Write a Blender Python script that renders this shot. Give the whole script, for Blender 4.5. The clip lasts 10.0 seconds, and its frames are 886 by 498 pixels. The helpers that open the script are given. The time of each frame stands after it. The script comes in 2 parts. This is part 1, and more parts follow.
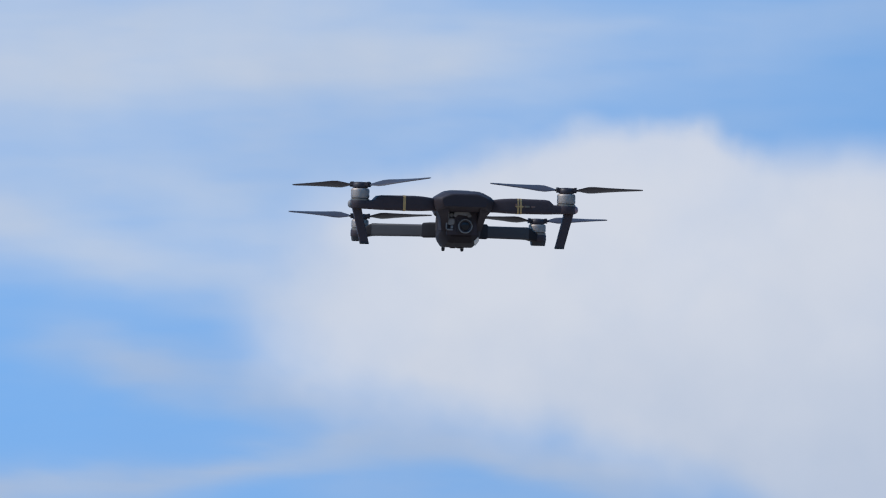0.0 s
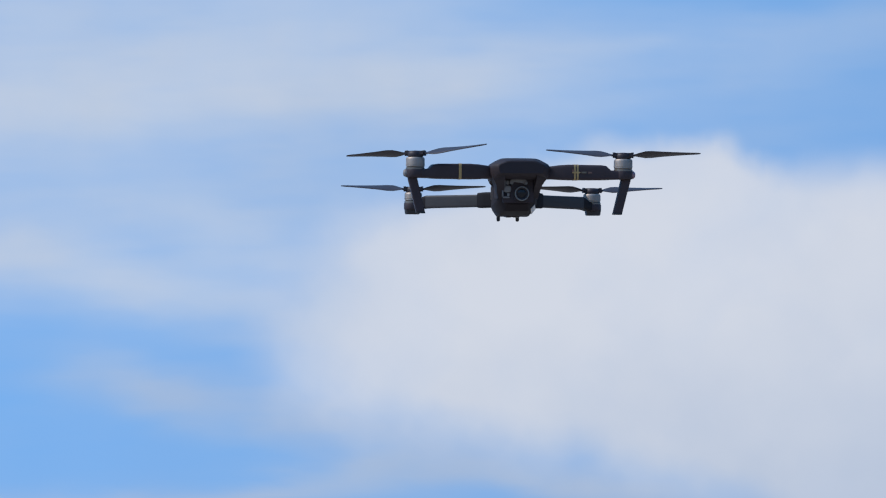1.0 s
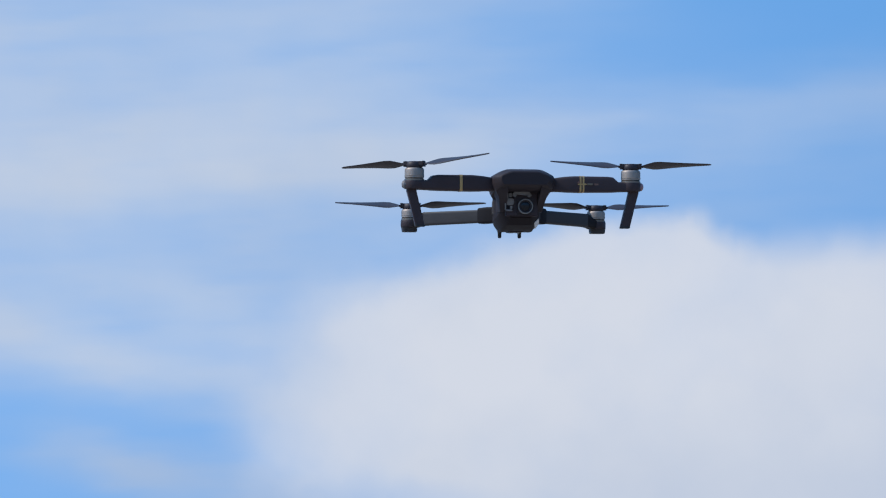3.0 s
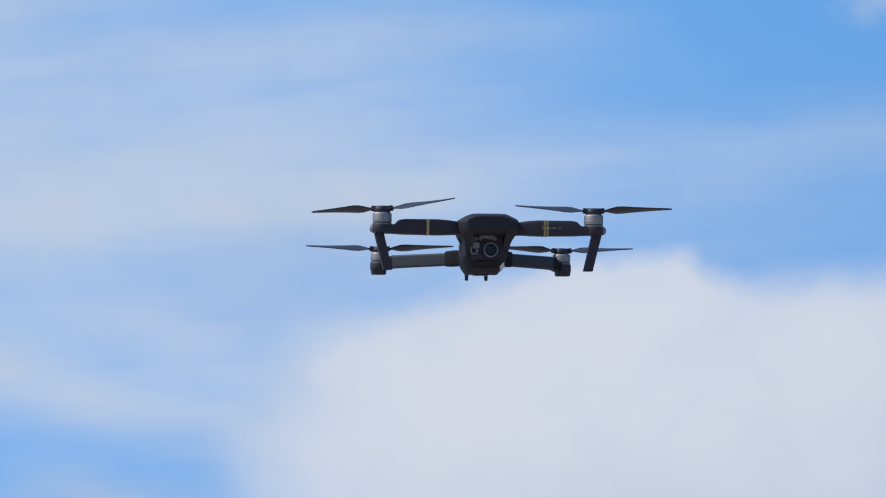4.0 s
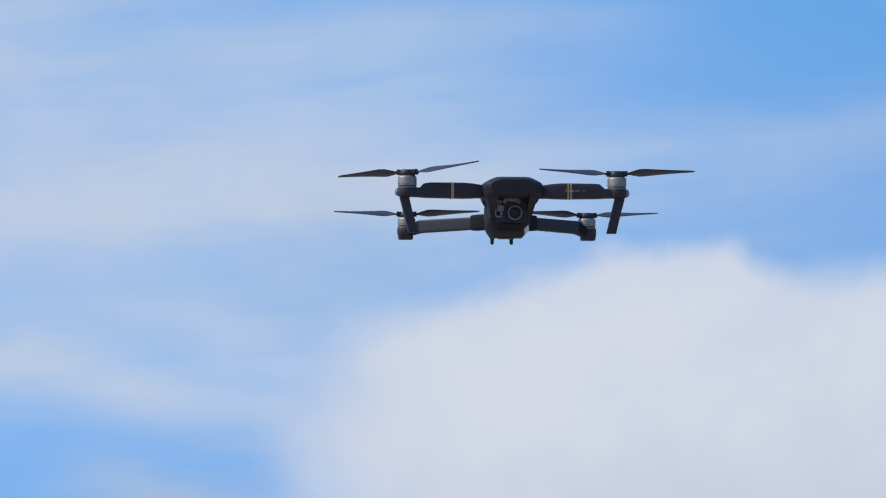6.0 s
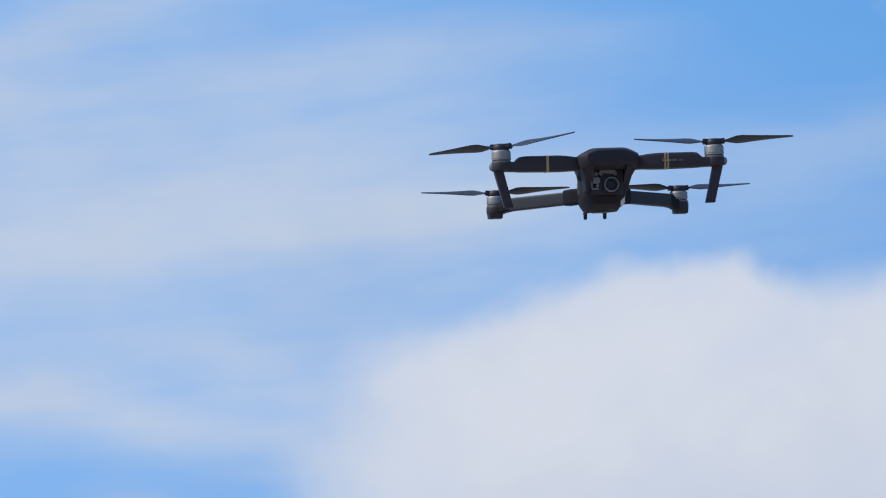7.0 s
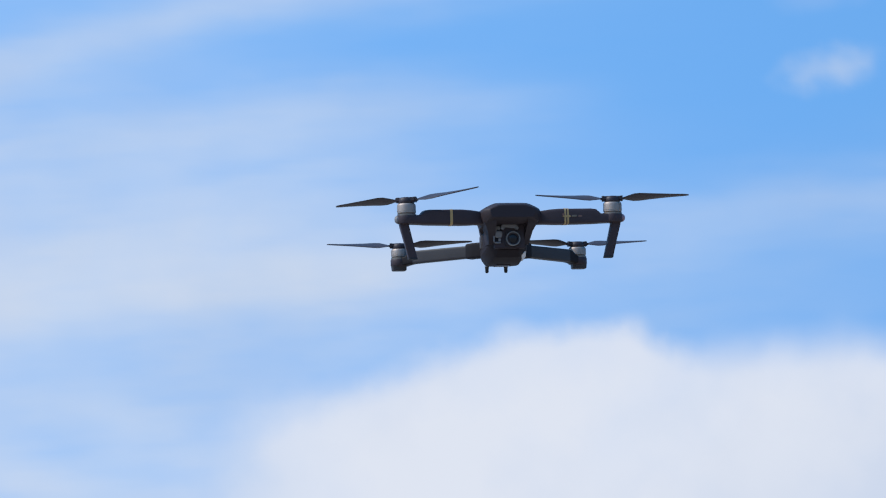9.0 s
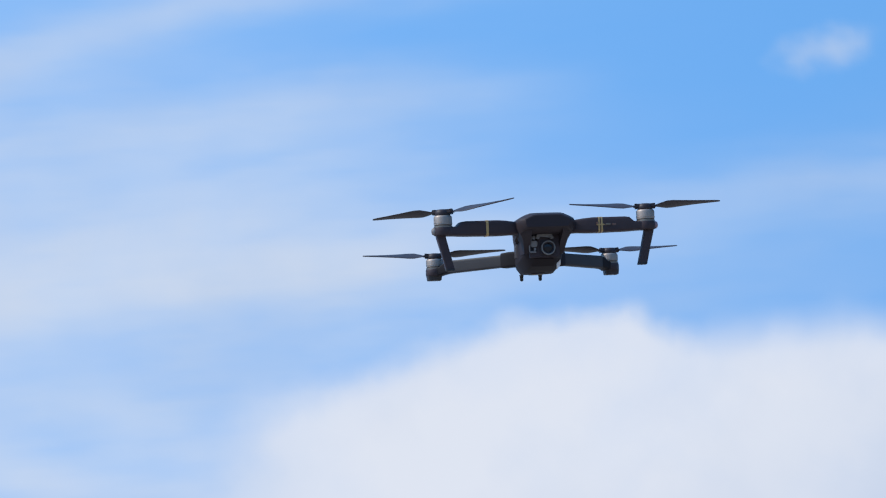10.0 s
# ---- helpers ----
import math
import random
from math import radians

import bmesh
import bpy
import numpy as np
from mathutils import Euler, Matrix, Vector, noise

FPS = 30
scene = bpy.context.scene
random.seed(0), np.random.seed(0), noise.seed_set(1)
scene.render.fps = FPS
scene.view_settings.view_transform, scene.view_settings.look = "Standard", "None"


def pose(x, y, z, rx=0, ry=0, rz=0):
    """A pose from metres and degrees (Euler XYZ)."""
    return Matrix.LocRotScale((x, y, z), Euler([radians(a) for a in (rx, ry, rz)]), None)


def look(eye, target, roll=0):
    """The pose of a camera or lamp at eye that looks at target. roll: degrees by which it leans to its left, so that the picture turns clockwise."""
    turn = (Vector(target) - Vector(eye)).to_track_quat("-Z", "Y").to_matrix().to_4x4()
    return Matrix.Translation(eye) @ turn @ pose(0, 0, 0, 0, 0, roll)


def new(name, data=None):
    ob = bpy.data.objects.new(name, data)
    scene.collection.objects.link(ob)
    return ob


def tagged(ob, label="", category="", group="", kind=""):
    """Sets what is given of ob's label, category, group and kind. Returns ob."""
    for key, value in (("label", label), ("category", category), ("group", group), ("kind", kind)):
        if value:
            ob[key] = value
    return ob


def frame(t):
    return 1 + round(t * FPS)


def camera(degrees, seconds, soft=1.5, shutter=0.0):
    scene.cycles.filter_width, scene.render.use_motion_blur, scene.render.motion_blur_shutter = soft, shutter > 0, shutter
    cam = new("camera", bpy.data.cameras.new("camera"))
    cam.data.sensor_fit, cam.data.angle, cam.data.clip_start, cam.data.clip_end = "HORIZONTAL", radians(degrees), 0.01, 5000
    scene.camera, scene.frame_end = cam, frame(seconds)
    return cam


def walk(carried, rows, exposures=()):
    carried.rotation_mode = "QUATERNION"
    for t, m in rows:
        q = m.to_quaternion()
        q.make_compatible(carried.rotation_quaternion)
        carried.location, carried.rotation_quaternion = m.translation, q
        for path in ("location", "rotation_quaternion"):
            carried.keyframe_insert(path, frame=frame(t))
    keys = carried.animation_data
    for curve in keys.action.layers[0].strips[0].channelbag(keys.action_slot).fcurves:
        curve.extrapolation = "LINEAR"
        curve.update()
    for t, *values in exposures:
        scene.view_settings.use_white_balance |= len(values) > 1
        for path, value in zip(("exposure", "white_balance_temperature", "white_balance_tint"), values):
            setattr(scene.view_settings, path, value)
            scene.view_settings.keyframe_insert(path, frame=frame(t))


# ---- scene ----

# ---------------------------------------------------------------- camera
TILT, DRONE_Z = 14.0, 2.25          # the drone hangs nose-down against the wind
BASE = pose(0, 0, DRONE_Z, TILT)    # the drone's own axes: x across, y to its tail, z up
cam = camera(26.0, 10.0, soft=1.15)
ROWS = [
    (0.0, -0.2770, -2.6162, 0.0134, -5.47, -1.15, -1.61),
    (0.5, -0.2787, -2.6134, -0.0356, -5.38, -0.99, -0.81),
    (1.0, -0.3237, -2.5874, -0.0612, -4.86, -0.49, -0.39),
    (1.5, -0.3720, -2.5832, -0.0739, -4.80, -0.48, 0.02),
    (2.0, -0.3332, -2.5280, -0.1026, -5.17, -0.47, -1.98),
    (2.2, -0.2983, -2.4783, -0.0969, -5.14, -0.47, -3.55),
    (3.3, -0.3586, -2.4783, -0.1711, -5.87, 2.30, 0.86),
    (3.5, -0.3547, -2.4998, -0.1819, -5.94, 2.31, 1.07),
    (4.0, -0.3263, -2.5305, -0.1357, -5.99, 2.89, -0.29),
    (4.5, -0.2955, -2.5626, -0.1301, -5.01, 2.96, -0.34),
    (5.0, -0.2550, -2.5587, -0.1551, -4.68, 2.34, -0.73),
    (5.2, -0.2628, -2.5662, -0.1587, -4.65, 2.29, -0.87),
    (6.3, -0.3282, -2.5529, -0.1976, -4.42, 3.28, 1.16),
    (6.5, -0.3569, -2.5145, -0.2217, -4.39, 3.79, 3.35),
    (7.0, -0.4134, -2.4995, -0.2322, -4.36, 3.32, 1.94),
    (7.5, -0.4809, -2.5195, -0.2475, -7.27, 3.71, 4.43),
    (7.8, -0.4902, -2.5169, -0.2504, -9.83, 5.65, 1.14),
    (8.0, -0.4183, -2.4770, -0.2474, -9.30, 6.12, -0.56),
    (8.5, -0.3986, -2.5130, -0.2643, -8.30, 5.05, 0.44),
    (9.0, -0.4342, -2.5607, -0.2545, -7.58, 5.16, 1.28),
    (9.5, -0.4659, -2.5583, -0.2659, -7.58, 4.74, 2.13),
    (10.0, -0.4893, -2.5949, -0.2262, -7.59, 4.83, 2.50),
]


def eye_at(x, y, z, yaw, pitch, roll):
    return BASE @ pose(x, y, z, 0, 0, yaw) @ pose(0, 0, 0, pitch) @ pose(0, 0, 0, 0, roll) @ pose(0, 0, 0, 90)


walk(cam, [(r[0], eye_at(*r[1:])) for r in ROWS],
     exposures=[(0.0, 0.745), (3.5, 0.765), (7.4, 0.775), (7.9, 0.92), (10.0, 0.935)])

# ---------------------------------------------------------------- light
SUN_AZ, SUN_EL = 100.0, 46.0   # degrees left of the view, degrees above the horizon
SKY_TINT = (0.60, 1.02, 1.19)
world = bpy.data.worlds.new("sky")
scene.world = world
world.use_nodes = True
wt = world.node_tree
wt.nodes.clear()
sky = wt.nodes.new("ShaderNodeTexSky")
sky.sky_type = "NISHITA"
sky.sun_disc = False
sky.sun_elevation = radians(SUN_EL)
sky.sun_rotation = radians(-SUN_AZ)
sky.altitude = 300
sky.air_density = 1.0
sky.dust_density = 0.3
sky.ozone_density = 1.0
wbg = wt.nodes.new("ShaderNodeBackground")
wbg.inputs["Strength"].default_value = 0.15
wout = wt.nodes.new("ShaderNodeOutputWorld")
# clear dry air: the deep blue of the upper sky reaches far down
wtc = wt.nodes.new("ShaderNodeTexCoord")
lift = wt.nodes.new("ShaderNodeVectorMath")
lift.operation = "MULTIPLY_ADD"
lift.inputs[1].default_value, lift.inputs[2].default_value = (0.6, 1, 0.12), (0, 0, 0.79)
norm = wt.nodes.new("ShaderNodeVectorMath")
norm.operation = "NORMALIZE"
tint = wt.nodes.new("ShaderNodeVectorMath")
tint.operation = "MULTIPLY"
tint.inputs[1].default_value = SKY_TINT
wt.links.new(wtc.outputs["Generated"], lift.inputs[0])
wt.links.new(lift.outputs["Vector"], norm.inputs[0])
wt.links.new(norm.outputs["Vector"], sky.inputs["Vector"])
wt.links.new(sky.outputs[0], tint.inputs[0])
wt.links.new(tint.outputs["Vector"], wbg.inputs["Color"])
wt.links.new(wbg.outputs[0], wout.inputs["Surface"])

sun = new("sun", bpy.data.lights.new("sun", "SUN"))
sun.data.energy = 2.0
sun.data.angle = radians(0.6)
sun.data.color = (1.0, 0.96, 0.91)
sun_way = Vector((-math.sin(radians(SUN_AZ)) * math.cos(radians(SUN_EL)),
                  math.cos(radians(SUN_AZ)) * math.cos(radians(SUN_EL)), math.sin(radians(SUN_EL))))
sun.matrix_world = look(sun_way * 60, (0, 0, DRONE_Z))


# ---------------------------------------------------------------- materials
def surface(name, colour, rough=0.5, metal=0.0, grain=900.0, vary=0.18, bump=0.15, specular=0.5, smudge=60.0):
    """A worn surface: fine grain and broad smudges in colour and gloss, fine relief."""
    m = bpy.data.materials.new(name)
    m.use_nodes = True
    t = m.node_tree
    p = t.nodes["Principled BSDF"]
    tc = t.nodes.new("ShaderNodeTexCoord")
    fine, broad = t.nodes.new("ShaderNodeTexNoise"), t.nodes.new("ShaderNodeTexNoise")
    fine.inputs["Scale"].default_value, fine.inputs["Detail"].default_value = grain, 4
    broad.inputs["Scale"].default_value, broad.inputs["Detail"].default_value = smudge, 5
    for n in (fine, broad):
        t.links.new(tc.outputs["Object"], n.inputs["Vector"])
    both = t.nodes.new("ShaderNodeMath")
    both.operation = "ADD"
    t.links.new(fine.outputs["Fac"], both.inputs[0])
    t.links.new(broad.outputs["Fac"], both.inputs[1])
    ramp = t.nodes.new("ShaderNodeMapRange")
    ramp.inputs["From Min"].default_value, ramp.inputs["From Max"].default_value = 0.6, 1.4
    ramp.inputs["To Min"].default_value, ramp.inputs["To Max"].default_value = 1 - vary, 1 + vary
    t.links.new(both.outputs[0], ramp.inputs["Value"])
    mul = t.nodes.new("ShaderNodeVectorMath")
    mul.operation = "SCALE"
    mul.inputs[0].default_value = colour
    t.links.new(ramp.outputs[0], mul.inputs["Scale"])
    t.links.new(mul.outputs["Vector"], p.inputs["Base Color"])
    rr = t.nodes.new("ShaderNodeMapRange")
    rr.inputs["To Min"].default_value, rr.inputs["To Max"].default_value = max(0.03, rough - 0.12), min(1, rough + 0.12)
    t.links.new(broad.outputs["Fac"], rr.inputs["Value"])
    t.links.new(rr.outputs[0], p.inputs["Roughness"])
    p.inputs["Metallic"].default_value = metal
    p.inputs["Specular IOR Level"].default_value = specular
    b = t.nodes.new("ShaderNodeBump")
    b.inputs["Strength"].default_value, b.inputs["Distance"].default_value = bump, 0.0004
    t.links.new(fine.outputs["Fac"], b.inputs["Height"])
    t.links.new(b.outputs[0], p.inputs["Normal"])
    return m


SHELL = surface("slate_shell", (0.026, 0.0178, 0.0205), 0.62, specular=0.26)
ARM = surface("arm_plastic", (0.039, 0.026, 0.029), 0.55, specular=0.25)
REAR = surface("rear_arm_plastic", (0.034, 0.030, 0.031), 0.55, specular=0.3)
HINGE = surface("hinge_plastic", (0.013, 0.0105, 0.012), 0.65, specular=0.15)
BELLY = surface("belly_plastic", (0.017, 0.0125, 0.0145), 0.7, specular=0.15)
SIDE = surface("side_plastic", (0.045, 0.037, 0.037), 0.5, specular=0.3)
BLACK = surface("black_plastic", (0.026, 0.018, 0.021), 0.5, specular=0.3)
BLADE = surface("blade_nylon", (0.034, 0.025, 0.029), 0.5, grain=400)
RUBBER = surface("rubber", (0.018, 0.018, 0.02), 0.8)
BELL = surface("motor_aluminium", (0.29, 0.245, 0.215), 0.58, 0.6, grain=1500, vary=0.1, bump=0.08)
RING = surface("motor_base", (0.17, 0.15, 0.13), 0.45, 0.6)
STEEL = surface("gimbal_metal", (0.18, 0.168, 0.164), 0.45, 0.5)
RIM = surface("lens_rim", (0.18, 0.175, 0.168), 0.45, 0.4)
FOOT = surface("rear_foot_plastic", (0.030, 0.026, 0.027), 0.55, specular=0.35)
GREY = surface("gimbal_grey", (0.16, 0.147, 0.138), 0.5, 0.25)
GOLD = surface("gold_print", (0.40, 0.255, 0.10), 0.45, 0.2)
PALE = surface("pale_print", (0.17, 0.155, 0.15), 0.6)
TAN = surface("tan_print", (0.16, 0.125, 0.085), 0.6)
DULL = surface("bronze_print", (0.15, 0.075, 0.055), 0.6)
GLINT = surface("glint_plate", (0.60, 0.57, 0.55), 0.45, 0.8)
LED = surface("led_lens", (0.26, 0.15, 0.165), 0.3)
GLASS = surface("lens_glass", (0.009, 0.009, 0.011), 0.16, bump=0.0, specular=0.3, vary=0.05)
SENSOR = surface("sensor_window", (0.030, 0.022, 0.025), 0.3)
# made-up pale tone: throws light up under the drone
BOUNCE_GROUND = surface("bounce_ground", (0.33, 0.285, 0.235), 0.9, grain=40.0, smudge=0.35, vary=0.4, bump=0.6)


# ---------------------------------------------------------------- mesh helpers (millimetres in, metres out)
def part(name, bm, material, parent=None, label="", angle=32):
    for v in bm.verts:
        v.co *= 0.001
    bmesh.ops.recalc_face_normals(bm, faces=bm.faces)
    me = bpy.data.meshes.new(name)
    bm.to_mesh(me)
    bm.free()
    me.materials.append(material)
    me.shade_smooth()
    me.set_sharp_from_angle(angle=radians(angle))
    ob = new(name, me)
    ob.parent = parent
    return tagged(ob, label)


def loft(rings):
    """A closed skin through rings with the same number of points."""
    bm = bmesh.new()
    rows = [[bm.verts.new(p) for p in r] for r in rings]
    n = len(rows[0])
    for a, b in zip(rows, rows[1:]):
        for i in range(n):
            bm.faces.new((a[i], a[(i + 1) % n], b[(i + 1) % n], b[i]))
    bm.faces.new(rows[0])
    bm.faces.new(rows[-1])
    return bm


def oval(hw, hh, power=4.0, n=28):
    """A rounded rectangle (superellipse) about the origin, as (a, b)."""
    out = []
    for i in range(n):
        t = 2 * math.pi * (i + 0.5) / n
        c, s = math.cos(t), math.sin(t)
        out.append((hw * math.copysign(abs(c) ** (2 / power), c), hh * math.copysign(abs(s) ** (2 / power), s)))
    return out


def lathe(profile, at=(0, 0, 0), axis="z", n=32, hollow=False):
    bm = bmesh.new()
    rows = []
    for r, h in profile:
        ring = []
        for i in range(n):
            t = 2 * math.pi * i / n
            a, b = r * math.cos(t), r * math.sin(t)
            ring.append(bm.verts.new((a + at[0], b + at[1], h + at[2]) if axis == "z" else (a + at[0], h + at[1], b + at[2])
                                     if axis == "y" else (h + at[0], a + at[1], b + at[2])))
        rows.append(ring)
    for a, b in zip(rows, rows[1:]):
        for i in range(n):
            bm.faces.new((a[i], a[(i + 1) % n], b[(i + 1) % n], b[i]))
    if hollow:
        for i in range(n):
            bm.faces.new((rows[-1][i], rows[-1][(i + 1) % n], rows[0][(i + 1) % n], rows[0][i]))
    else:
        bm.faces.new(rows[0])
        bm.faces.new(rows[-1])
    return bm


def block(x0, x1, y0, y1, z0, z1, bevel=1.0):
    bm = bmesh.new()
    bmesh.ops.create_cube(bm, size=1.0)
    for v in bm.verts:
        v.co = Vector(((x0 + x1) / 2 + v.co.x * (x1 - x0), (y0 + y1) / 2 + v.co.y * (y1 - y0), (z0 + z1) / 2 + v.co.z * (z1 - z0)))
    if bevel:
        bmesh.ops.bevel(bm, geom=bm.edges[:], offset=bevel, segments=2, affect="EDGES")
    return bm


def beam(stations, power=4.0, n=24):
    """A bar through stations (x, y, z, half depth across, half height): its sections stand upright across the run."""
    rings = []
    for i, (x, y, z, hw, hh) in enumerate(stations):
        a, b = stations[max(0, i - 1)], stations[min(len(stations) - 1, i + 1)]
        dx, dy = b[0] - a[0], b[1] - a[1]
        length = math.hypot(dx, dy) or 1
        nx, ny = -dy / length, dx / length
        rings.append([(x + nx * u, y + ny * u, z + v) for u, v in oval(hw, hh, power, n)])
    return loft(rings)


# ---------------------------------------------------------------- the drone
drone = new("quadcopter_drone")
drone.matrix_world = BASE
tagged(drone, "dark slate grey folding camera drone with gold bands hovering midair", "drone")


def hull(stations, power, n=36):
    """Upright sections along y: (y, half width, z low, z high, power)."""
    return loft([[(u * (1 - 0.24 * max(0, 2 * v / (z1 - z0) + 0.1) ** 2), y, (z0 + z1) / 2 + v) for u, v in oval(hw, (z1 - z0) / 2, power, n)]
                 for y, hw, z0, z1 in stations])


def body_parts():
    def roof(y, hw, z0, z1):
        """A section of the upper shell: flat crown, slanting shoulders, straight sides, flat floor."""
        half = [(hw * a, z0 + (z1 - z0) * b) for a, b in ((0.16, 1.0), (0.40, 0.998), (0.54, 0.985), (0.64, 0.94), (0.80, 0.83), (0.92, 0.735), (0.975, 0.67), (1.0, 0.58),
                                                          (1.0, 0.46), (0.99, 0.30), (0.955, 0.14), (0.90, 0.0), (0.4, 0.0))]
        return [(x, y, z) for x, z in half] + [(-x, y, z) for x, z in reversed(half)]
    hood = part("hood", loft([roof(*r) for r in ((-22, 30.5, 19.5, 35.0), (-21, 32, 18.5, 36.6), (-9, 39.5, 13.5, 39.8), (-6, 40.2, 12.5, 40.2), (8, 40.8, 11.5, 40.8), (26, 41.6, 9, 41.2),
                                                 (40, 41.0, 7, 41.3), (54, 37, 5, 41.4), (80, 31, 4, 41.2), (120, 26, 5, 40), (148, 21, 6, 37), (164, 15, 9, 33), (169, 10, 14, 28))]), SHELL, drone,
                "dark slate plastic upper shell", 28)
    part("battery", hull([(56, 20, 34, 41), (60, 22, 34, 42.3), (112, 20, 34, 42.0), (142, 16, 32, 38.5), (150, 12, 30, 34)], 6), BLACK, hood,
         "black battery pack set into the shell")
    for side in (-1, 1):
        part("vision_sensor", lathe([(0.5, -1.4), (3.8, -1.3), (4.3, -1.1), (4.4, 3.0)], (26.5 * side, -20.4, 27.2), "y", 24), SENSOR, hood,
             "dark round vision sensor")
        # the cheeks that carry the front arms down to the belly
        part("shoulder", loft([[(side * x, y, z) for x, y, z in r] for r in (
            [(39.0, -8, 20), (40.0, 30, 20), (20, 34, 20), (22, -19, 20)],
            [(36.8, -6.5, 13), (37.6, 30, 13), (20, 36, 13), (21.5, -17, 14)],
            [(33.8, -2, 8.5), (34.6, 31, 8.5), (20, 38, 8), (21.5, -11, 9)],
            [(31.0, 3, 3), (31.8, 32, 3), (20, 40, 2.5), (21, -2, 3.5)],
            [(29.6, 10, -4), (31.0, 36, -4), (20, 42, -4), (20.5, 8, -4)],
            [(27.6, 18, -14), (29.6, 42, -14), (20, 44, -14), (20, 18, -14)])]), SHELL, drone, "", 40)
    # six-sided belly: flat sides, broad chamfers
    rings = []
    for y, w, b, z0, z1, c in ((18, 25, 13, -22, 12, 9), (30, 27.5, 16, -31, 12, 10), (50, 30, 20, -36.5, 12, 10), (80, 30, 22, -38.5, 12, 8), (110, 26, 18, -37, 12, 8),
                               (135, 22, 15, -33, 10, 8), (158, 16, 11, -24, 10, 7)):
        rings.append([(-w, y, z1), (-w, y, z0 + c + 5), (-w + 2.0, y, z0 + c), (-b - 1, y, z0 + 1), (-b + 2, y, z0), (b - 2, y, z0), (b + 1, y, z0 + 1),
                      (w - 2.0, y, z0 + c), (w, y, z0 + c + 5), (w, y, z1)])
    belly = part("belly", loft(rings), BELLY, drone, "dark grey angular lower body", 20)
    for side in (-1, 1):
        part("side_panel", loft([[(side * x, y, z) for x, y, z in r] for r in (
            [(29.5, 62, 4), (26.5, 94, 4), (26.5, 94, -16), (29.5, 62, -16)],
            [(32.0, 64, 2.5), (29.4, 92, 2.5), (29.4, 92, -14.5), (32.0, 64, -14.5)])]), SIDE, belly, "grey side panel")
        part("belly_foot", lathe([(0.6, 0), (2.0, 0.4), (2.5, 2.0), (2.6, 6.0), (3.2, 9.5)], (13.6 * side - 0.8, 126, -44.9), "z", 16), RUBBER, drone,
             "small black peg under the belly")
    # pale metal plate on one side only: the chamfer's glint, put into its colour
    part("glint_plate", loft([[(18.5, 30.5, -27.0), (24.0, 30.5, -21.5), (27.2, 50, -27.0), (22.0, 50, -34.0)],
                            [(19.6, 30.0, -28.0), (25.2, 30.0, -22.3), (28.6, 49.5, -28.0), (23.2, 49.5, -35.0)]]), GLINT, belly, "pale metal plate with the chamfer's glint in its colour")
    part("sonar_panel", block(-10, 9, 66, 94, -38.9, -35.5, 0.4), BLACK, belly)
    for dx in (-5.5, 4.5):
        part("sonar", lathe([(0.5, -1), (3.6, -1), (4.0, 0), (4.0, 1.5)], (dx, 80, -38.6), "z", 20), RING, belly)


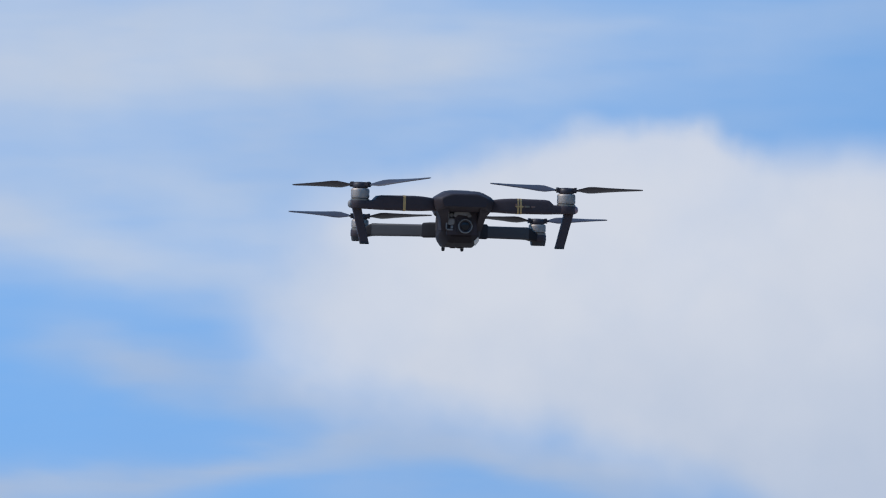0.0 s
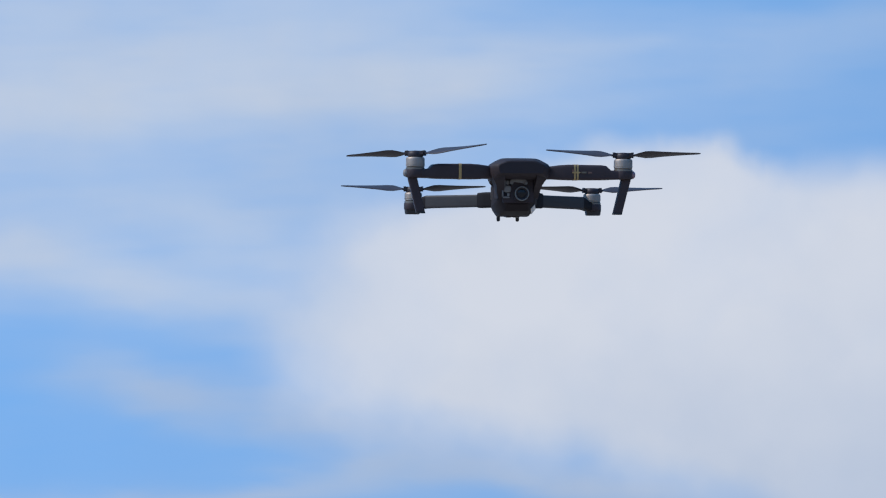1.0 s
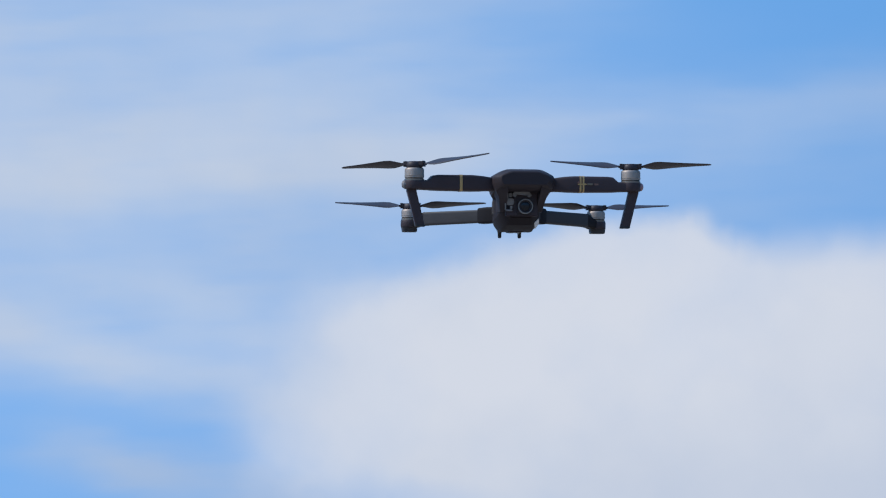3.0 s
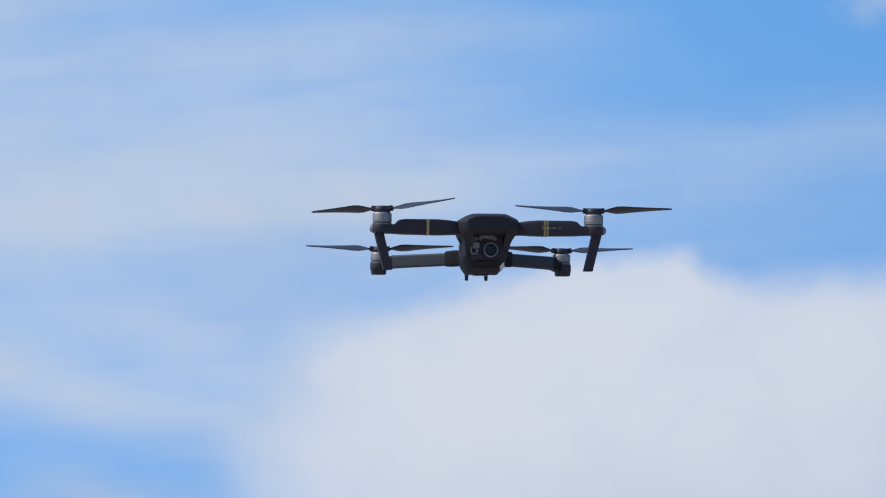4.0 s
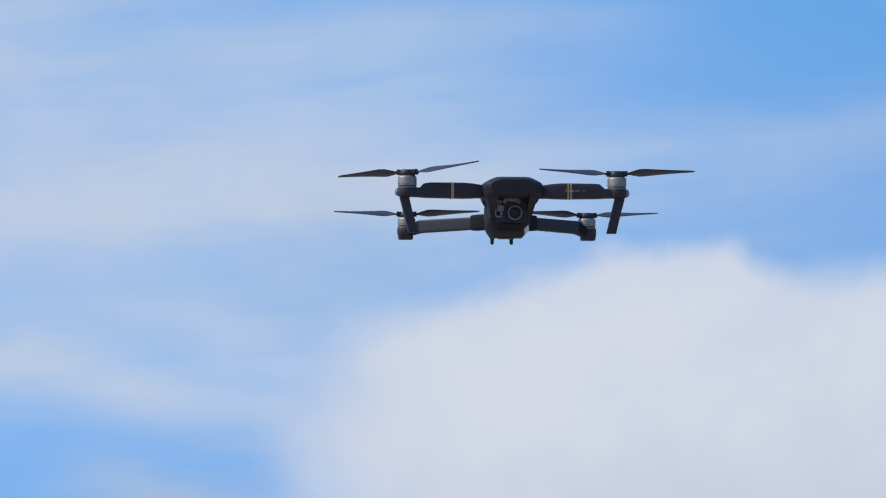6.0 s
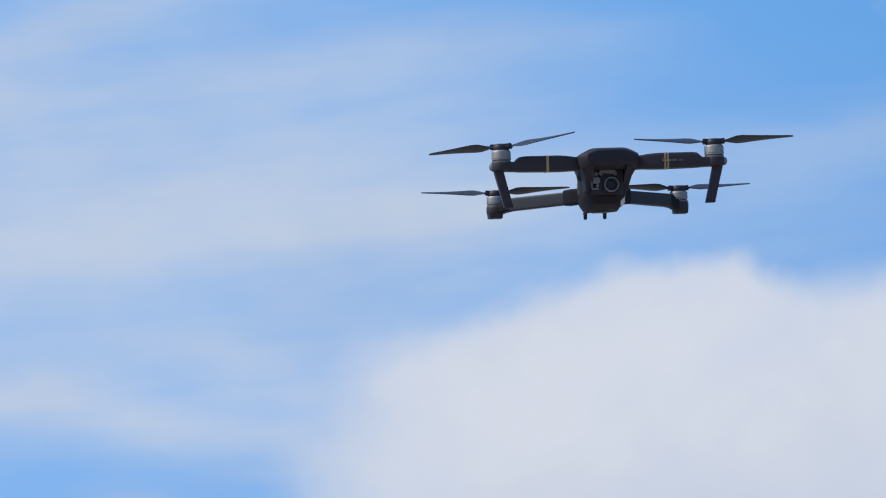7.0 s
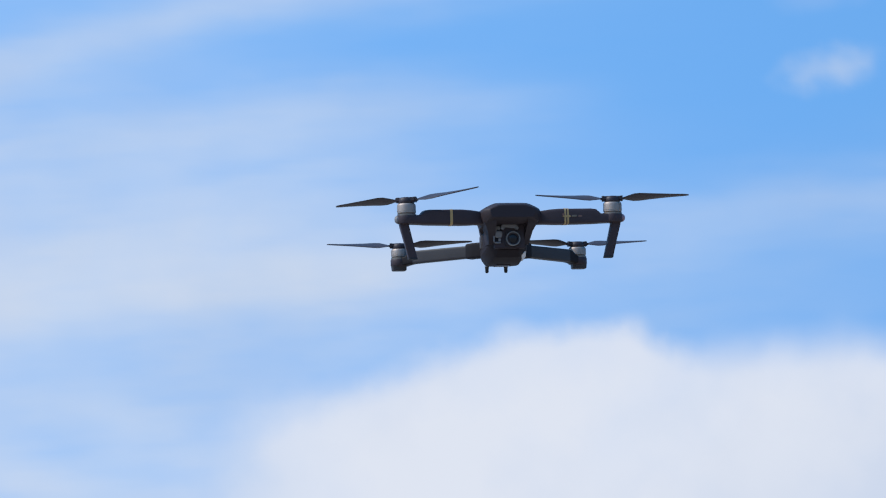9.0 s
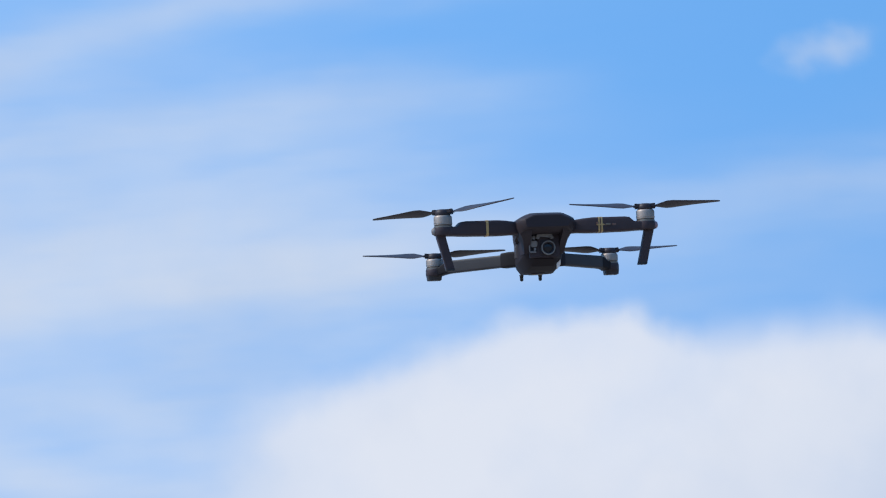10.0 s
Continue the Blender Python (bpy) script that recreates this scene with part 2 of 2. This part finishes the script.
def gimbal_parts():
    x, y, z = 4.0, 6.0, -7.3
    unit = part("gimbal_camera", block(x - 13, x + 12.5, y + 1, y + 21, z - 11.5, z + 11.5, 3.0), BLACK, drone, "small black stabilised camera")
    part("lens_ring", lathe([(8.3, -1.8), (8.6, -2.4), (9.5, -2.4), (9.9, -1.6), (9.9, 2.5), (8.3, 2.5)], (x, y, z), "y", 40, True), RIM, unit,
         "pale metal ring round the lens")
    part("lens_glass", lathe([(0.3, -0.9), (3.5, -0.6), (6.0, 0.2), (8.3, 1.4), (8.3, 2.0)], (x, y, z), "y", 32), GLASS, unit)
    part("lens_barrel", lathe([(8.2, -1.5), (6.6, -0.6), (6.2, 0.8), (8.2, 1.0)], (x, y, z), "y", 32, True), BLACK, unit)
    part("top_bracket", loft([[(x - 16.5, yy, z + 13.5), (x - 13, yy, z + 12.0), (x - 10.5, yy, z + 15.5), (x + 6.5, yy, z + 13.5), (x + 7.5, yy, z + 16), (x + 3.5, yy, z + 20.5),
                               (x - 12.5, yy, z + 21.5), (x - 16, yy, z + 17)] for yy in (y - 1, y + 12)]), GREY, unit, "grey gimbal bracket", 25)
    part("bracket_end", block(x + 2.5, x + 8.0, y - 2.2, y + 10, z + 12.2, z + 16.5, 1.2), GREY, unit)
    part("side_arm", loft([[(x - 25.5, yy, z - 6.0), (x - 16.0, yy, z - 6.0), (x - 15.0, yy, z - 3.0), (x - 17.5, yy, z - 0.5), (x - 17, yy, z + 9),
                            (x - 14, yy, z + 12), (x - 15, yy, z + 21), (x - 25, yy, z + 22), (x - 26, yy, z + 13)] for yy in (y + 3.5, y + 12)]), HINGE, unit,
         "dark gimbal arm with pale edges", 25)
    part("arm_plate", block(x - 26.6, x - 22.0, y + 1.5, y + 3.6, z + 9.0, z + 21, 0.8), GREY, unit)
    part("arm_edge", block(x - 26.8, x - 25.0, y + 1.2, y + 3.6, z - 5.0, z + 10, 0.5), STEEL, unit)
    part("arm_foot", block(x - 25.5, x - 16.5, y + 1.2, y + 3.8, z - 6.4, z - 4.2, 0.6), STEEL, unit)
    part("arm_step", block(x - 21.5, x - 17.0, y + 1.4, y + 3.8, z + 12.0, z + 17.5, 0.9), GREY, unit)
    part("arm_clip", block(x - 20.0, x - 16.8, y + 0.8, y + 3.8, z - 3.5, z + 0.5, 0.5), STEEL, unit)
    part("motor_cap", loft([[(x - 19.6 + u, yy, z + 6.0 + v) for u, v in oval(5.2 - k, 4.8 - k, 3.0, 24)] for yy, k in ((y + 3.6, 0), (y + 1.8, 0), (y + 1.0, 0.9))]), GREY, unit)
    part("ribbon_cable", beam([(x - 19, y + 4, z + 20, 1.2, 1.6), (x - 12, y + 3, z + 22, 1.2, 1.6), (x - 6, y + 6, z + 21, 1.2, 1.6)]), BLACK, unit)
    part("cavity_wall", block(-21, 21, 10.5, 21, -20, 15, 1.0), ARM, drone, "dark recess behind the camera")


def motor_parts(x, y, z0, z1):
    """A brushless motor: base ring, seam, bell with rounded shoulder, shaft cap."""
    m = part("motor", lathe([(11.6, z0 + 2.4), (12.6, z0 + 3.0), (12.7, z1 - 3.0), (12.2, z1 - 1.2), (11.2, z1 - 0.2), (9.0, z1), (3.0, z1)], (x, y, 0)), BELL, drone,
             "brushed aluminium motor bell")
    part("base_ring", lathe([(12.2, z0 - 1.5), (12.9, z0 - 1.0), (12.9, z0 + 1.2), (12.0, z0 + 1.8), (11.0, z0 + 2.6)], (x, y, 0)), RING, m)
    part("seam", lathe([(12.75, z0 + 5.0), (12.95, z0 + 5.2), (12.95, z0 + 5.9), (12.75, z0 + 6.1)], (x, y, 0)), BELL, m)
    return m


def prop_parts(x, y, z, turn, spin, rise=(4.2, 4.2)):
    """A folding two-blade propeller: hub, hinge plates, screws and twisted blades, whose tips flex upwards by rise."""
    p = part("propeller", lathe([(6.0, z - 0.5), (10.4, z), (10.8, z + 1.0), (10.4, z + 4.6), (9.2, z + 7.0), (7.6, z + 8.0), (2.0, z + 8.4)], (x, y, 0), "z", 28), BLACK, drone,
             "black folding two-blade propeller")
    c, s = math.cos(radians(turn)), math.sin(radians(turn))

    def turned(bm, flip):
        for v in bm.verts:
            a, b = v.co.x * flip, v.co.y * flip
            v.co = Vector((x + a * c - b * s, y + a * s + b * c, z + v.co.z))
        return bm
    for flip, lift_up in zip((1, -1), rise):
        part("hinge_plate", turned(block(2, 16, -6.2, 6.2, 1.2, 8.0, 2.0), flip), BLACK, p)
        part("screw", turned(lathe([(0.4, 8.8), (1.7, 8.7), (2.2, 8.3), (2.2, 7.4)], (12.5, 0, 0), "z", 12), flip), STEEL, p)
        rings = []
        for r, chord, twist, shift in ((11, 7.5, 6, 0), (16, 8.5, 14, 0), (22, 13, 23, 0.8), (30, 19, 26, 2.2), (38, 20.5, 24, 2.8), (52, 18.5, 19, 2.4), (68, 15.5, 15, 1.4),
                                       (84, 12.5, 10.5, 0), (96, 10, 9, -1.5), (102, 7.5, 8, -2.6), (105, 3.5, 8, -3.6)):
            ring = []
            tw = radians(twist)
            for i in range(14):
                t = 2 * math.pi * i / 14
                u, v = 0.5 * chord * math.cos(t), (0.5 + 0.055 * chord) * math.sin(t) + 0.03 * chord * math.cos(t) ** 2
                ring.append((r, spin * (shift + u * math.cos(tw)), 4.6 + u * math.sin(tw) + v + lift_up * (r - 11) / 94))
            rings.append(ring)
        part("blade", turned(loft(rings), flip), BLADE, p, "", 50)
    return p


def front_arm(side):
    X = 142.0 * side
    arm = part("front_arm", beam([(36 * side, 14, 20.7, 10, 8.5), (46 * side, 12, 21.4, 11.5, 9.0), (56 * side, 10, 21.7, 12, 10.0), (68 * side, 8, 21.9, 12, 10.6),
                                  (112 * side, 3, 21.8, 11.5, 10.2), (119 * side, 2, 21.4, 11.2, 9.6), (125 * side, 1, 18.6, 11, 6.4), (138 * side, 0, 18.4, 11, 5.8)], 7.0), ARM, drone,
               "dark slate front arm with a gold band")
    part("motor_mount", lathe([(10.0, 12.6), (12.6, 13.4), (13.4, 15.0), (13.4, 22.6), (12.8, 24.4), (11.0, 24.8)], (X, 0, 0)), ARM, arm)
    part("led_lens", lathe([(0.6, 9.2), (3.4, 8.6), (5.2, 6.6), (5.6, 3.0), (5.6, -2)] if side > 0 else [(0.6, -9.2), (3.4, -8.6), (5.2, -6.6), (5.6, -3.0), (5.6, 2)],
                           (X + 7.5 * side, -1, 19.0), "x", 20), LED if side > 0 else PALE, arm, "small round tail light lens")
    # gold bands that wrap the arm
    for dx, w in ((0, 3.6),) if side < 0 else ((0, 2.3), (3.8, 2.3)):
        xx = (81.5 if side < 0 else 75.0 + dx) * side
        yy = 8 - (abs(xx) - 68) * 5 / 44
        part("gold_band", beam([(xx - w / 2, yy, 21.9, 12.35, 10.9), (xx + w / 2, yy, 21.9, 12.2, 10.8)], 7.0), GOLD, arm, "thin gold band")
    if side > 0:
        # winged emblem and the row of small print, as plain shapes
        part("emblem", loft([[(71.0, yy, 21.4), (72.8, yy, 20.6), (81.6, yy, 20.6), (83.0, yy, 21.4), (81.6, yy, 22.6), (72.8, yy, 22.6)] for yy in (-4.0, -5.7)]), GOLD, arm,
             "plain gold emblem")
        part("wing_mark", block(71.4, 74.2, -6.0, -4.2, 22.4, 25.4, 0.3), DULL, arm)
        part("print_bar", block(84.0, 90.5, -7.6, -5.2, 20.5, 22.9, 0.2), TAN, arm)
        part("print_bar", block(93, 105.5, -7.1, -4.6, 20.2, 22.8, 0.2), DULL, arm)
    leg = part("landing_leg", loft([[(X + (cx + u) * side, 2 + v, z) for u, v in oval(hw, hd, 8, 24)] for z, cx, hw, hd in
                     ((19, 4.6, 6.4, 7.5), (10, 3.4, 6.4, 7.0), (-10, -1.6, 6.2, 6.0), (-30, -6.4, 6.2, 5.4), (-33.2, -7.2, 6.2, 5.4))]), ARM, drone, "dark slanted front landing leg")
    part("foot_pad", loft([[(X + (cx + u) * side, 2 + v, z) for u, v in oval(hw, hd, 5, 20)] for z, cx, hw, hd in
                           ((-32.6, -7.0, 6.5, 5.8), (-34.8, -7.5, 6.5, 5.8), (-35.4, -7.6, 5.8, 5.0))]), RUBBER, leg)
    motor_parts(X, 0, 24.8, 40.6)


def rear_arm(side):
    X, Y = 131.0 * side, 194.0
    arm = part("rear_arm", beam([(38 * side, 110, -15.8, 6.5, 8.6), (44 * side, 115, -16.0, 7, 8.8), (106 * side, 170.6, -17.1, 7.5, 9.2), (111 * side, 175.1, -17.2, 7.5, 9.2)], 8), REAR, drone, "slate grey rear arm")
    part("hinge", beam([(22 * side, 97, -14.6, 9, 10.8), (32 * side, 105, -14.8, 9.5, 11.0), (40.5 * side, 112, -15.4, 9.5, 10.8), (41.5 * side, 112.9, -15.4, 8.8, 10.0)], 9), HINGE, arm,
         "dark hinge block")
    part("motor_mount", lathe([(10.5, -28.6), (13.0, -28.2), (13.6, -27.0), (13.6, -19.6), (12.9, -18.2), (11.0, -17.8)], (X, Y, 0)), ARM, arm)
    part("rear_foot", loft([[(X + 1.5 * side + u, Y + v, z) for u, v in oval(hw, hd, 5, 24)] for z, hw, hd in
                            ((-35.0, 9.2, 9.0), (-34.2, 10.4, 10.0), (-30.0, 10.8, 10.4), (-28.0, 11.2, 10.8))]), FOOT, arm)
    part("arm_end", beam([(110.4 * side, 174.6, -17.2, 7.7, 9.4), (115 * side, 179, -18.2, 8.1, 8.6), (121 * side, 185, -21.4, 8.6, 6.6), (129 * side, 191, -22.6, 8.8, 5.8)], 6), HINGE, arm,
         "dark arm end that carries the motor")
    motor_parts(X, Y, -17.4, -3.2)


body_parts()
gimbal_parts()
for side in (-1, 1):
    front_arm(side)
    rear_arm(side)
prop_parts(-142, 0, 41.0, 152, 1, (-2.5, 11.0))
prop_parts(142, 0, 41.0, -9, -1, (3.0, 7.0))
prop_parts(-131, 194, -3.0, 172, -1)
prop_parts(131, 194, -3.0, 4, 1)

# ---------------------------------------------------------------- ground
# out of view; added to close the place and bounce light upward
bm = bmesh.new()
bmesh.ops.create_grid(bm, x_segments=24, y_segments=24, size=4800.0 * 1000)
ground = part("ground", bm, BOUNCE_GROUND)
tagged(ground, "flat unseen ground, pale to bounce light up", "ground", kind="structure")


# ---------------------------------------------------------------- clouds
def lattice(x, y, seed):
    """Smooth value noise from 0 to 1 at the points x, y."""
    xi, yi = np.floor(x).astype(np.int64), np.floor(y).astype(np.int64)
    fx, fy = x - xi, y - yi
    fx, fy = fx * fx * fx * (fx * (fx * 6 - 15) + 10), fy * fy * fy * (fy * (fy * 6 - 15) + 10)

    def h(a, b):
        k = (a * 374761393 + b * 668265263 + seed * 974634777) & 0xFFFFFFFF
        k = ((k ^ (k >> 13)) * 1274126177) & 0xFFFFFFFF
        return ((k ^ (k >> 16)) & 0xFFFF) / 65535.0
    return (h(xi, yi) * (1 - fx) + h(xi + 1, yi) * fx) * (1 - fy) + (h(xi, yi + 1) * (1 - fx) + h(xi + 1, yi + 1) * fx) * fy


def billow(x, y, size, octaves, seed):
    total, amp, out = 0.0, 1.0, 0.0
    for k in range(octaves):
        out = out + amp * lattice(x / size + 17.3 * k, y / size - 9.1 * k, seed + k)
        total, amp, size = total + amp, amp * 0.5, size * 0.5
    return out / total


def step(a, b, x):
    t = np.clip((x - a) / (b - a), 0, 1)
    return t * t * (3 - 2 * t)


# A chart of the sky about the notch in the heap cloud's top: u to the right, v up, in units of 1/3396 of the distance.
UNIT = 1 / 3396.0
CHART = BASE @ pose(0, 0, 0, 0, 0, -7) @ pose(0, 0, 0, 1.5) @ pose(0, 0, 0, 90)
NOTCH_U, NOTCH_V = 455.0, 20.0


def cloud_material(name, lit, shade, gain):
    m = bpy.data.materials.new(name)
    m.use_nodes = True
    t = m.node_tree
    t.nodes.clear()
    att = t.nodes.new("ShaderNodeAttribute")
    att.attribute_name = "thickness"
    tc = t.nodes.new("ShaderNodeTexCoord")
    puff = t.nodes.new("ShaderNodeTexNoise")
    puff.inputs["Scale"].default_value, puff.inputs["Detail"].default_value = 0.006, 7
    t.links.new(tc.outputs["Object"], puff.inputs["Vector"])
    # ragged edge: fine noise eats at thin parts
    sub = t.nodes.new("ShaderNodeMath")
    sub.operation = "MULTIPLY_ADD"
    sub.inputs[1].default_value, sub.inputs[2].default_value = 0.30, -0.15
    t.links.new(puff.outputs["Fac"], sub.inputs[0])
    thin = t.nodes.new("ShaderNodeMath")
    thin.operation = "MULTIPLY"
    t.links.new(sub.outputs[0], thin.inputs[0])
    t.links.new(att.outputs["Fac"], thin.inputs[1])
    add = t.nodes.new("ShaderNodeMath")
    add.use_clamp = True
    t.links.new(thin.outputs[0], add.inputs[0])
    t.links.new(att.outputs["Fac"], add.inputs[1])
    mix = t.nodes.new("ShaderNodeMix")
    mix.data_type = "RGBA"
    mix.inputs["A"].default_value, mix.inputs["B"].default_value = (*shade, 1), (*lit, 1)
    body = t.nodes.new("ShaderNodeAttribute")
    body.attribute_name = "lit_share"
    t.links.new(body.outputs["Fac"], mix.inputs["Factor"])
    # the sheet glows of itself; sunlit and shaded tones are put into this colour
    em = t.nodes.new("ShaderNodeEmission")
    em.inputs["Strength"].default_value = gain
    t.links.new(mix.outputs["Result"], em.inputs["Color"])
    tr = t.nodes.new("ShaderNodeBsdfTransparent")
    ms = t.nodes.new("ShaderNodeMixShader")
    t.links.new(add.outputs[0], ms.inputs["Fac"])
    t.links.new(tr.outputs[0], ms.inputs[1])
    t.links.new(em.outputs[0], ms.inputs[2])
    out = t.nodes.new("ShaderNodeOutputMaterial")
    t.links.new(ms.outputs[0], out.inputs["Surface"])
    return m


def cloud(name, box, cell, distance, shape, material, label, bulge):
    """A bulging sheet of cloud: shape(dx, dy) gives thickness and whiteness over the chart; clear cells are left out."""
    x0, x1, y0, y1 = box
    nx, ny = int((x1 - x0) / cell) + 1, int((y1 - y0) / cell) + 1
    dx, dy = np.meshgrid(np.linspace(x0, x1, nx), np.linspace(y0, y1, ny))
    thick, white = shape(dx, dy)
    rim = step(0, 90, dx - x0) * step(0, 90, x1 - dx) * step(0, 90, dy - y0) * step(0, 90, y1 - dy)
    thick = np.clip(thick, 0, 1) * rim
    deep = distance - bulge * thick
    co = np.stack([(dx + NOTCH_U) * UNIT * deep, -(dy - NOTCH_V) * UNIT * deep, -deep], -1).reshape(-1, 3)
    ids = np.arange(nx * ny).reshape(ny, nx)
    quads = np.stack([ids[:-1, :-1], ids[1:, :-1], ids[1:, 1:], ids[:-1, 1:]], -1).reshape(-1, 4)
    quads = quads[thick.reshape(-1)[quads].max(1) > 0.004]
    used = np.unique(quads)
    remap = np.full(nx * ny, -1)
    remap[used] = np.arange(len(used))
    me = bpy.data.meshes.new(name)
    me.from_pydata(co[used].tolist(), [], remap[quads].tolist())
    for key, value in (("thickness", thick), ("lit_share", np.clip(white, 0, 1))):
        me.attributes.new(key, "FLOAT", "POINT").data.foreach_set("value", value.reshape(-1)[used].astype(np.float32))
    me.materials.append(material)
    me.shade_smooth()
    ob = new(name, me)
    ob.matrix_world = CHART
    return tagged(ob, label, "cloud", kind="structure")


def heap_shape(dx, dy):
    wob = billow(dx, dy, 200, 5, 3) - 0.5
    fine = billow(dx + 60 * wob, dy + 0.3 * dx, 95, 5, 8) - 0.5
    tuft = billow(dx + 0.5 * dy + 70 * fine, dy - 0.35 * dx + 50 * wob, 62, 4, 15) - 0.5
    calm = 1 - 0.65 * step(-10, 70, dx)     # the smooth crest beyond the notch
    top = np.interp(dx, (-960, -890, -830, -770, -690, -620, -545, -475, -375, -290, -190, -130, -100, -78, -50, -20, 5, 45, 105, 160, 220, 280, 330, 385, 430, 480, 900),
                    (250, 165, 120, 90, 66, 56, 40, 14, -12, -38, -48, -53, -55, -48, -26, -6, -2, -8, -16, -16, -18, -26, -20, -8, -16, -26, -24))
    low = np.interp(dx, (-900, -820, -545, -345, -145, 0, 200, 900), (425, 440, 492, 524, 580, 630, 710, 920))
    crisp = np.interp(dx, (-940, -760, -560, -300, -100, 0, 60, 900), (200, 110, 74, 62, 56, 70, 92, 96))
    a = step(-0.45, 0.75, (dy - top + 10 + 12 * wob + calm * (40 * fine + (14 + 8 * step(-420, -220, dx)) * tuft)) / crisp)
    b = step(-60, 90, low - dy + 70 * wob)
    c = step(-1020, -700, dx + 150 * wob - 0.10 * (dy - 250))
    thick = a * b * c
    # shade towards the base is put into the tone
    white = 0.92 - 0.75 * step(60, 640, dy + 0.35 * (dx - 100)) + 0.5 * wob + 0.15 * fine
    return thick * (0.90 + 0.10 * step(0, 160, dy - top)) * (0.80 + 0.20 * step(-880, -480, dx)), white


def veil_shape(dx, dy):
    wx = dx + 60 * (billow(dx, dy, 420, 3, 21) - 0.5)
    wy = dy + 60 * (billow(dx, dy * 2.2, 380, 4, 25) - 0.5) + 44 * (billow(dx * 0.7, dy * 3.0, 130, 4, 31) - 0.5)
    out = np.zeros_like(dx)

    def streak(points, width, strength):
        """A soft band along a run of points, fading at its ends."""
        xs, ys = [p[0] for p in points], [p[1] for p in points]
        mid = np.interp(wx, xs, ys)
        ends = step(-200, 150, wx - xs[0]) * step(-330, 260, xs[-1] - wx)
        return strength * ends * np.exp(-((wy - mid) / width) ** 2)
    out += streak(((-1700, -380), (-1080, -565), (-660, -690), (-500, -760)), 56, 0.36)
    out += streak(((-700, -640), (-480, -680), (-300, -690)), 45, 0.18)
    out += streak(((-1800, -380), (-1171, -402), (-671, -432), (-380, -452)), 60, 0.36)
    out += streak(((-1800, -480), (-1350, -480), (-1000, -490)), 70, 0.24)
    out += streak(((-1800, -290), (-1171, -312), (-771, -330), (-500, -335)), 62, 0.36)
    out += streak(((-1800, -215), (-1250, -190), (-900, -215), (-600, -240)), 55, 0.34)
    out += streak(((-1800, -75), (-1250, -105), (-850, -128), (-480, -150)), 72, 0.60)
    out += streak(((-1000, -130), (-450, -185), (0, -225), (240, -260), (900, -330)), 66, 0.31)
    out += streak(((-1800, 120), (-1347, 150), (-1097, 206), (-860, 262)), 46, 0.60)
    out += streak(((-1150, 60), (-900, 130), (-760, 230)), 60, 0.28)
    out += streak(((-1200, 360), (-1080, 400), (-800, 450), (-560, 490)), 46, 0.48)
    out += streak(((-1800, 690), (-1397, 640), (-997, 600), (-747, 550), (-495, 535), (-145, 600)), 34, 0.62)
    out += streak(((-700, 640), (-300, 690), (200, 760)), 60, 0.35)
    out += streak(((-1050, 80), (-600, -25), (-300, -105), (0, -110), (350, -110)), 80, 0.13)
    low = 0.3 + 0.7 * step(-520, -230, dy)
    wash = 0.22 * step(-250, -1250, dx) * step(330, 60, dy) * low + 0.25 * step(250, -950, dx) * step(420, 120, dy) * low + 0.10 * step(180, 320, dy) + 0.012 + 0.033 * step(-520, -200, dy)
    fibre = billow(dx + 0.35 * dy, dy * 5.0 + dx * 0.3, 330, 4, 40)
    thread = billow(dx - 0.2 * dy, dy * 9.0 + dx * 0.6, 170, 3, 44)
    out = (out + wash) * (0.46 + 0.86 * fibre + 0.20 * thread)
    # shade on the low veil is put into its tone, dimming the sky there
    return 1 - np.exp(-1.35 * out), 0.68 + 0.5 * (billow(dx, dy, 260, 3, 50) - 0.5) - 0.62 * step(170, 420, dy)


def puff_shape(dx, dy):
    wob = billow(dx, dy, 70, 4, 60) - 0.5
    r = np.hypot((dx - 292) / 100, (dy + 508 + 0.14 * (dx - 292)) / 50) + 1.1 * wob
    far = np.hypot((dx - 262) / 110, (dy + 640) / 40) + 0.9 * wob
    return 0.50 * step(1.15, -0.1, r) + 0.13 * step(1.1, 0.0, far), 0.55 + 0 * dx


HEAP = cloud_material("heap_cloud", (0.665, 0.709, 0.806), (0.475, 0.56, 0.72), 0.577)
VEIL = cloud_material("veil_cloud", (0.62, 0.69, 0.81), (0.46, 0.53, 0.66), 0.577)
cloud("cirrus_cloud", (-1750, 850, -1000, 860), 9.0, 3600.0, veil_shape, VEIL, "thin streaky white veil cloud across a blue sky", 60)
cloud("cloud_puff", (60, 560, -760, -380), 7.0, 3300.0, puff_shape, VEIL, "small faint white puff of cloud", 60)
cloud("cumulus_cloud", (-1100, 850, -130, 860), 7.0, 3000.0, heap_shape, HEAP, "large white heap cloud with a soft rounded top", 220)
